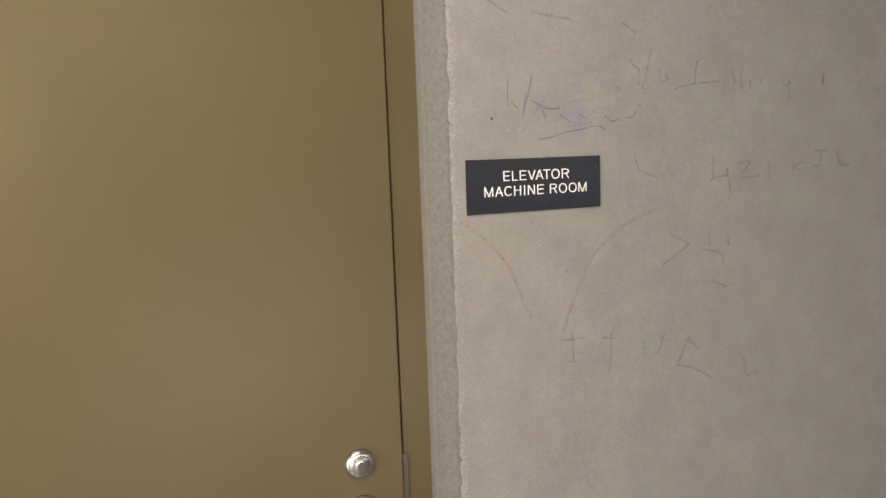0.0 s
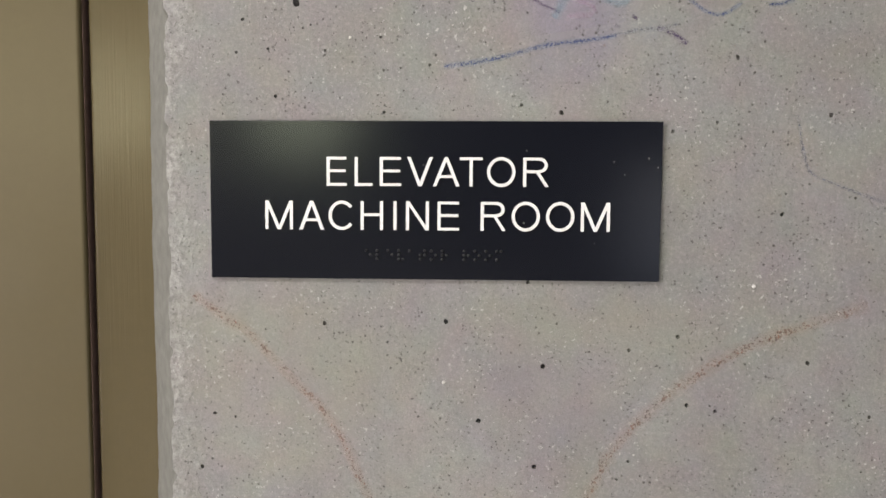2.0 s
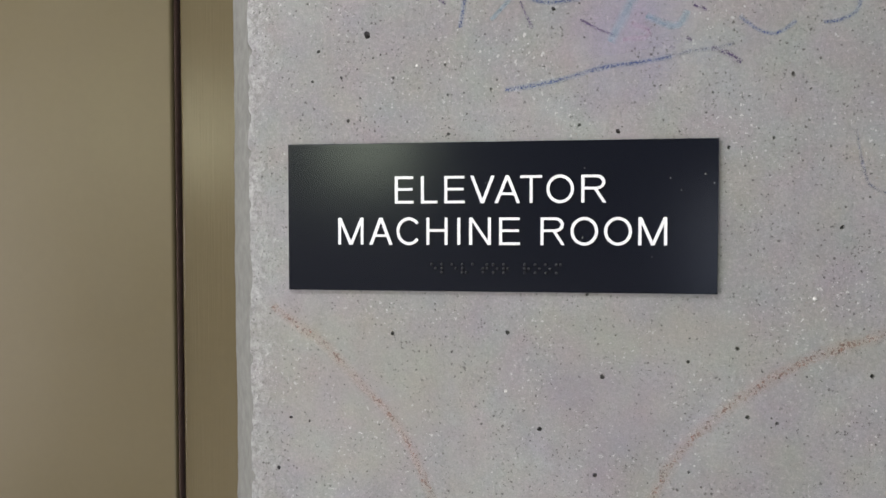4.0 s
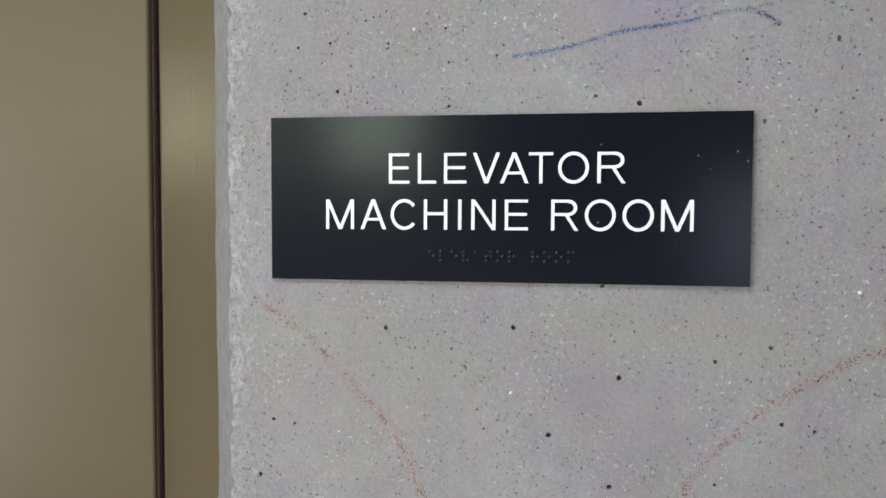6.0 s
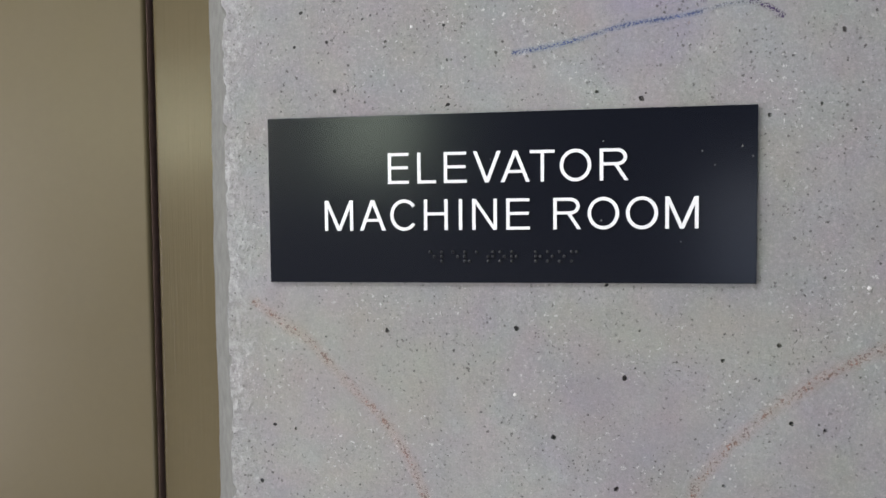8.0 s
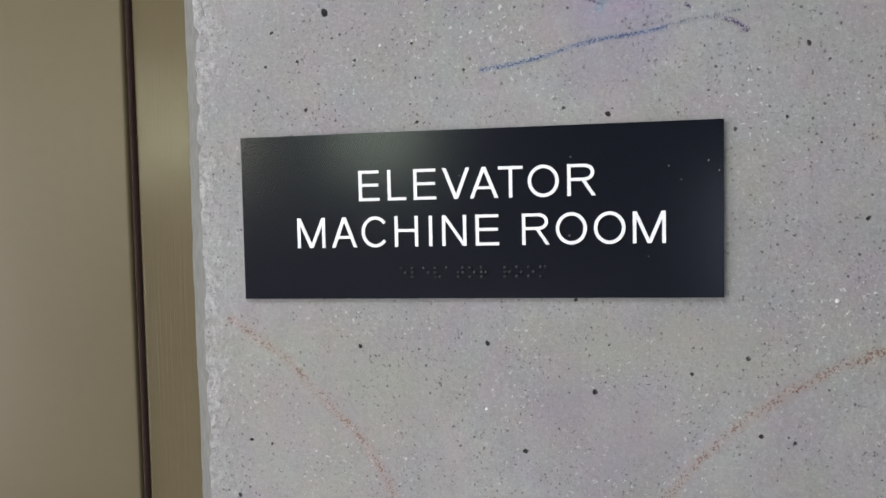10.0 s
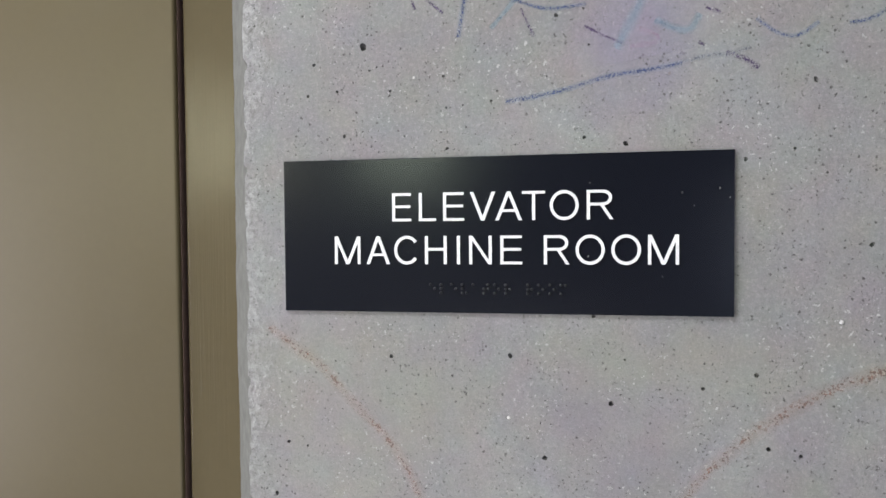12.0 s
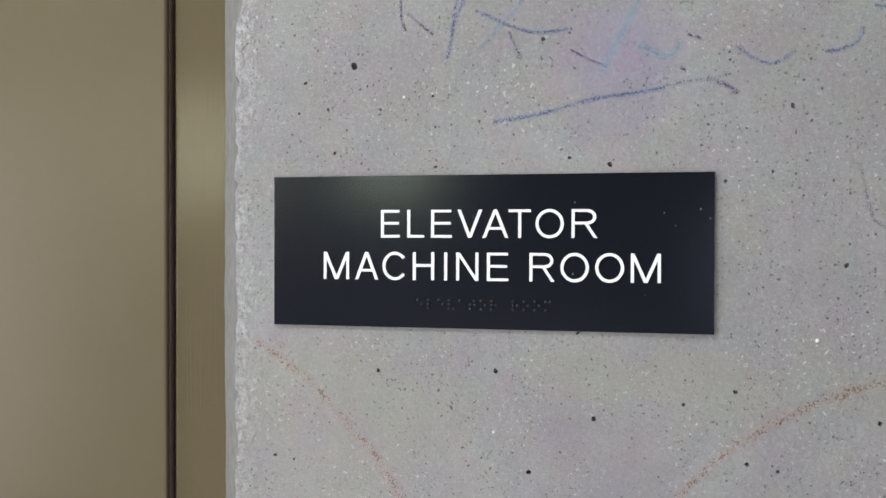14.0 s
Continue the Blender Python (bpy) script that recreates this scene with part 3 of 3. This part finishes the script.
def braille():
    cells = {"e": (1, 5), "l": (1, 2, 3), "v": (1, 2, 3, 6), "a": (1,), "t": (2, 3, 4, 5), "o": (1, 3, 5), "r": (1, 2, 3, 5), "m": (1, 3, 4)}
    bm = bmesh.new()
    bmesh.ops.create_icosphere(bm, subdivisions=2, radius=0.00082)
    data = bpy.data.meshes.new("braille_dot")
    bm.to_mesh(data)
    bm.free()
    data.materials.append(BRAILLE)
    for f in data.polygons:
        f.use_smooth = True
    for k, char in enumerate("elevator room"):
        for d in cells.get(char, ()):
            ob = new("braille_dot", data)
            ob.parent = sign
            ob.location = (0.0890 + 0.0061 * k + 0.0024 * ((d - 1) // 3), -SIGN_T - 0.00025, 1.4962 - 0.0024 * ((d - 1) % 3))


braille()


def specks():
    """Dust and paint specks on the plate."""
    rng_ = random.Random(11)
    for x, z in ((226, 46), (245, 48), (250, 43), (232, 39), (177, 12), (216, 1), (121, 44), (178, 52)):
        bm = bmesh.new()
        bmesh.ops.create_icosphere(bm, subdivisions=1, radius=0.0003 + 0.0003 * rng_.random())
        ob = part("dust_speck", bm, MORTAR, sign)
        ob.location, ob.scale = (x / 1000, -SIGN_T, 1.5 + z / 1000), (1, 0.4, rng_.uniform(0.8, 1.6))


specks()


# ---- crayon and pencil marks on the concrete ----
def stroke(name, material, width, points, label, height=0.0007, joined=None):
    """A ribbon of wax along a smooth line through a few points, in millimetres from the sign's left edge and 1.5 m."""
    pts = [Vector((x / 1000, 0, 1.5 + z / 1000)) for x, z in points]
    line = []
    for k in range(len(pts) - 1):
        a, b, c, d = pts[max(k - 1, 0)], pts[k], pts[k + 1], pts[min(k + 2, len(pts) - 1)]
        count = max(2, int((c - b).length / 0.003))
        for s in range(count):
            u = s / count
            line.append(0.5 * (2 * b + (c - a) * u + (2 * a - 5 * b + 4 * c - d) * u * u + (3 * b - 3 * c + d - a) * u ** 3))
    line.append(pts[-1])
    bm = bmesh.new()
    uv = bm.loops.layers.uv.new("UVMap")
    rows_ = []
    for k, p in enumerate(line):
        t = (line[min(k + 1, len(line) - 1)] - line[max(k - 1, 0)]).normalized()
        side = Vector((-t.z, 0, t.x)) * 1.45 * width / 2000 * (1 + 0.3 * rough(p.x * 90, p.z * 90, 3.3))
        sway = Vector((-t.z, 0, t.x)) * 0.0005 * rough(p.x * 60, p.z * 60, 7.7)
        rows_.append([bm.verts.new(p + sway + side + Vector((0, -height, 0))), bm.verts.new(p + sway - side + Vector((0, -height, 0)))])
    for k, (a, b) in enumerate(zip(rows_, rows_[1:])):
        f = bm.faces.new((a[0], a[1], b[1], b[0]))
        for loop, q in zip(f.loops, ((k, 0), (k, 1), (k + 1, 1), (k + 1, 0))):
            loop[uv].uv = (q[0] / 8, q[1])
    ob = part(name, bm, material)
    ob.visible_shadow = False
    return tagged(ob, label, "crayon mark", "marks on the wall")


BLUE_L, PURPLE_L = "blue wax crayon line scribbled on the concrete wall", "short dark purple crayon stroke on the concrete wall"
stroke("crayon_mark", BLUE, 3.3, [(132, 98), (155, 101), (186, 109), (217, 113), (226, 114.5)], BLUE_L)
stroke("crayon_mark", GREYBLUE, 3.0, [(222, 114), (236, 117), (252, 119), (260, 121)], "fading end of a blue crayon line on the concrete wall")
stroke("crayon_mark", PURPLE, 3.4, [(248, 119), (256, 116), (264, 110)], PURPLE_L)
stroke("crayon_mark", PURPLE, 1.9, [(80, 196), (78, 165), (81, 152)], PURPLE_L)
stroke("crayon_mark", PURPLE, 2.2, [(82, 162), (89, 156), (97, 149)], PURPLE_L)
stroke("crayon_mark", BLUE, 2.8, [(124, 203), (115, 168), (109, 155), (106, 135)], BLUE_L)
stroke("crayon_mark", PURPLE, 2.1, [(112, 174), (109, 158)], PURPLE_L)
stroke("crayon_mark", BLUE, 2.6, [(122, 162), (138, 154), (155, 148), (176, 149)], BLUE_L)
stroke("crayon_mark", SKYBLUE, 3.0, [(155, 175), (138, 154), (124, 139)], "faint blue crayon line on the concrete wall")
stroke("crayon_mark", PURPLE, 2.1, [(141, 149), (148, 133)], PURPLE_L)
stroke("crayon_mark", PURPLE, 2.1, [(175, 137), (186, 131), (195, 127)], PURPLE_L)
stroke("crayon_mark", SKYBLUE, 5.0, [(219, 178), (212, 163), (204, 147), (192, 124)], "smeared light blue crayon line on the concrete wall")
stroke("crayon_mark", PINK, 3.2, [(204, 134), (213, 130), (212, 126), (199, 125)], "pink crayon squiggle on the concrete wall")
stroke("crayon_mark", SKYBLUE, 4.0, [(212, 138), (222, 133), (230, 132), (235, 140)], "light blue crayon tick on the concrete wall")
stroke("crayon_mark", PURPLE, 2.4, [(238, 143), (245, 140)], PURPLE_L)
stroke("crayon_mark", PURPLE, 2.6, [(225, 120), (228, 119)], PURPLE_L)
stroke("crayon_mark", PURPLE, 2.2, [(234, 125), (237, 123)], PURPLE_L)
stroke("crayon_mark", BLUE, 2.4, [(263, 136), (273, 128), (283, 126), (293, 132)], BLUE_L)
stroke("crayon_mark", BLUE, 2.4, [(307, 131), (316, 132), (324, 136), (326, 143)], BLUE_L)
stroke("crayon_mark", BLUE, 2.2, [(331, 154), (338, 152)], BLUE_L)
stroke("crayon_mark", GREYBLUE, 2.4, [(325, 72), (330, 47), (338, 38), (376, 24)], "thin grey-blue crayon curve on the concrete wall")
stroke("crayon_smear", LAVENDER, 44, [(196, 160), (202, 136), (205, 118)], "pale lavender wax smear on the concrete wall", 0.0005)
ORANGE_L = "orange-brown crayon arc on the concrete wall"
stroke("crayon_mark", ORANGE, 6.4, [(-10, -30), (6, -42), (22, -52), (41, -73), (59, -90), (72, -108), (86, -137), (98, -168), (114, -203)], ORANGE_L)
stroke("crayon_mark", ORANGE, 7.6, [(367, -32), (340, -42), (305, -55), (281, -69), (253, -90), (231, -114), (216, -143), (189, -201), (176, -236)], ORANGE_L)


def pencil(*lines):
    for line in lines:
        stroke("pencil_mark", PENCIL, 4.6, line, "faint grey pencil stroke on the concrete wall")["category"] = "pencil mark"


pencil([(319, 223), (335, 213)], [(360, 249), (348, 205), (340, 179)], [(333, 214), (331, 186)], [(376, 216), (381, 193), (394, 198), (387, 204)])
pencil([(409, 180), (450, 189), (512, 194)], [(453, 188), (456, 220), (463, 233), (474, 235)], [(539, 219), (544, 191)], [(558, 210), (562, 177)])
pencil([(581, 197), (583, 180)], [(658, 194), (672, 186), (679, 197)], [(679, 198), (679, 160)], [(767, 210), (762, 189)])
pencil([(607, 199), (609, 189)], [(497, 58), (499, 21), (491, 12)], [(499, 17), (533, 23)], [(530, 35), (540, -14)])
pencil([(557, 43), (585, 45), (565, 17), (611, 19)], [(630, 45), (634, 14)], [(692, 47), (696, 20)], [(720, 40), (698, 32), (722, 20)])
pencil([(746, 61), (783, 62)], [(766, 61), (764, 32), (750, 31)], [(401, -79), (446, -102)], [(446, -102), (385, -136)])
pencil([(491, -83), (492, -107)], [(478, -114), (510, -121), (529, -132)], [(526, -132), (525, -148)], [(535, -93), (538, -111)])
pencil([(497, -174), (535, -190)], [(173, -250), (220, -251)], [(194, -237), (196, -287)], [(187, -289), (202, -291)])
pencil([(257, -255), (282, -260)], [(275, -247), (274, -287), (270, -324)], [(344, -269), (346, -303)], [(379, -262), (383, -283), (372, -303)])
pencil([(390, -265), (386, -278)], [(445, -282), (474, -306)], [(443, -282), (432, -308), (421, -328)], [(421, -328), (464, -343), (504, -368)])
pencil([(568, -323), (583, -347), (587, -374)], [(591, -375), (619, -368)])
pencil([(45, 318), (84, 298)], [(125, 302), (198, 293)], [(298, 292), (327, 274)], [(284, 186), (299, 178)])
pencil([(809, 62), (818, 33), (849, 30)], [(764, 211), (765, 186)])
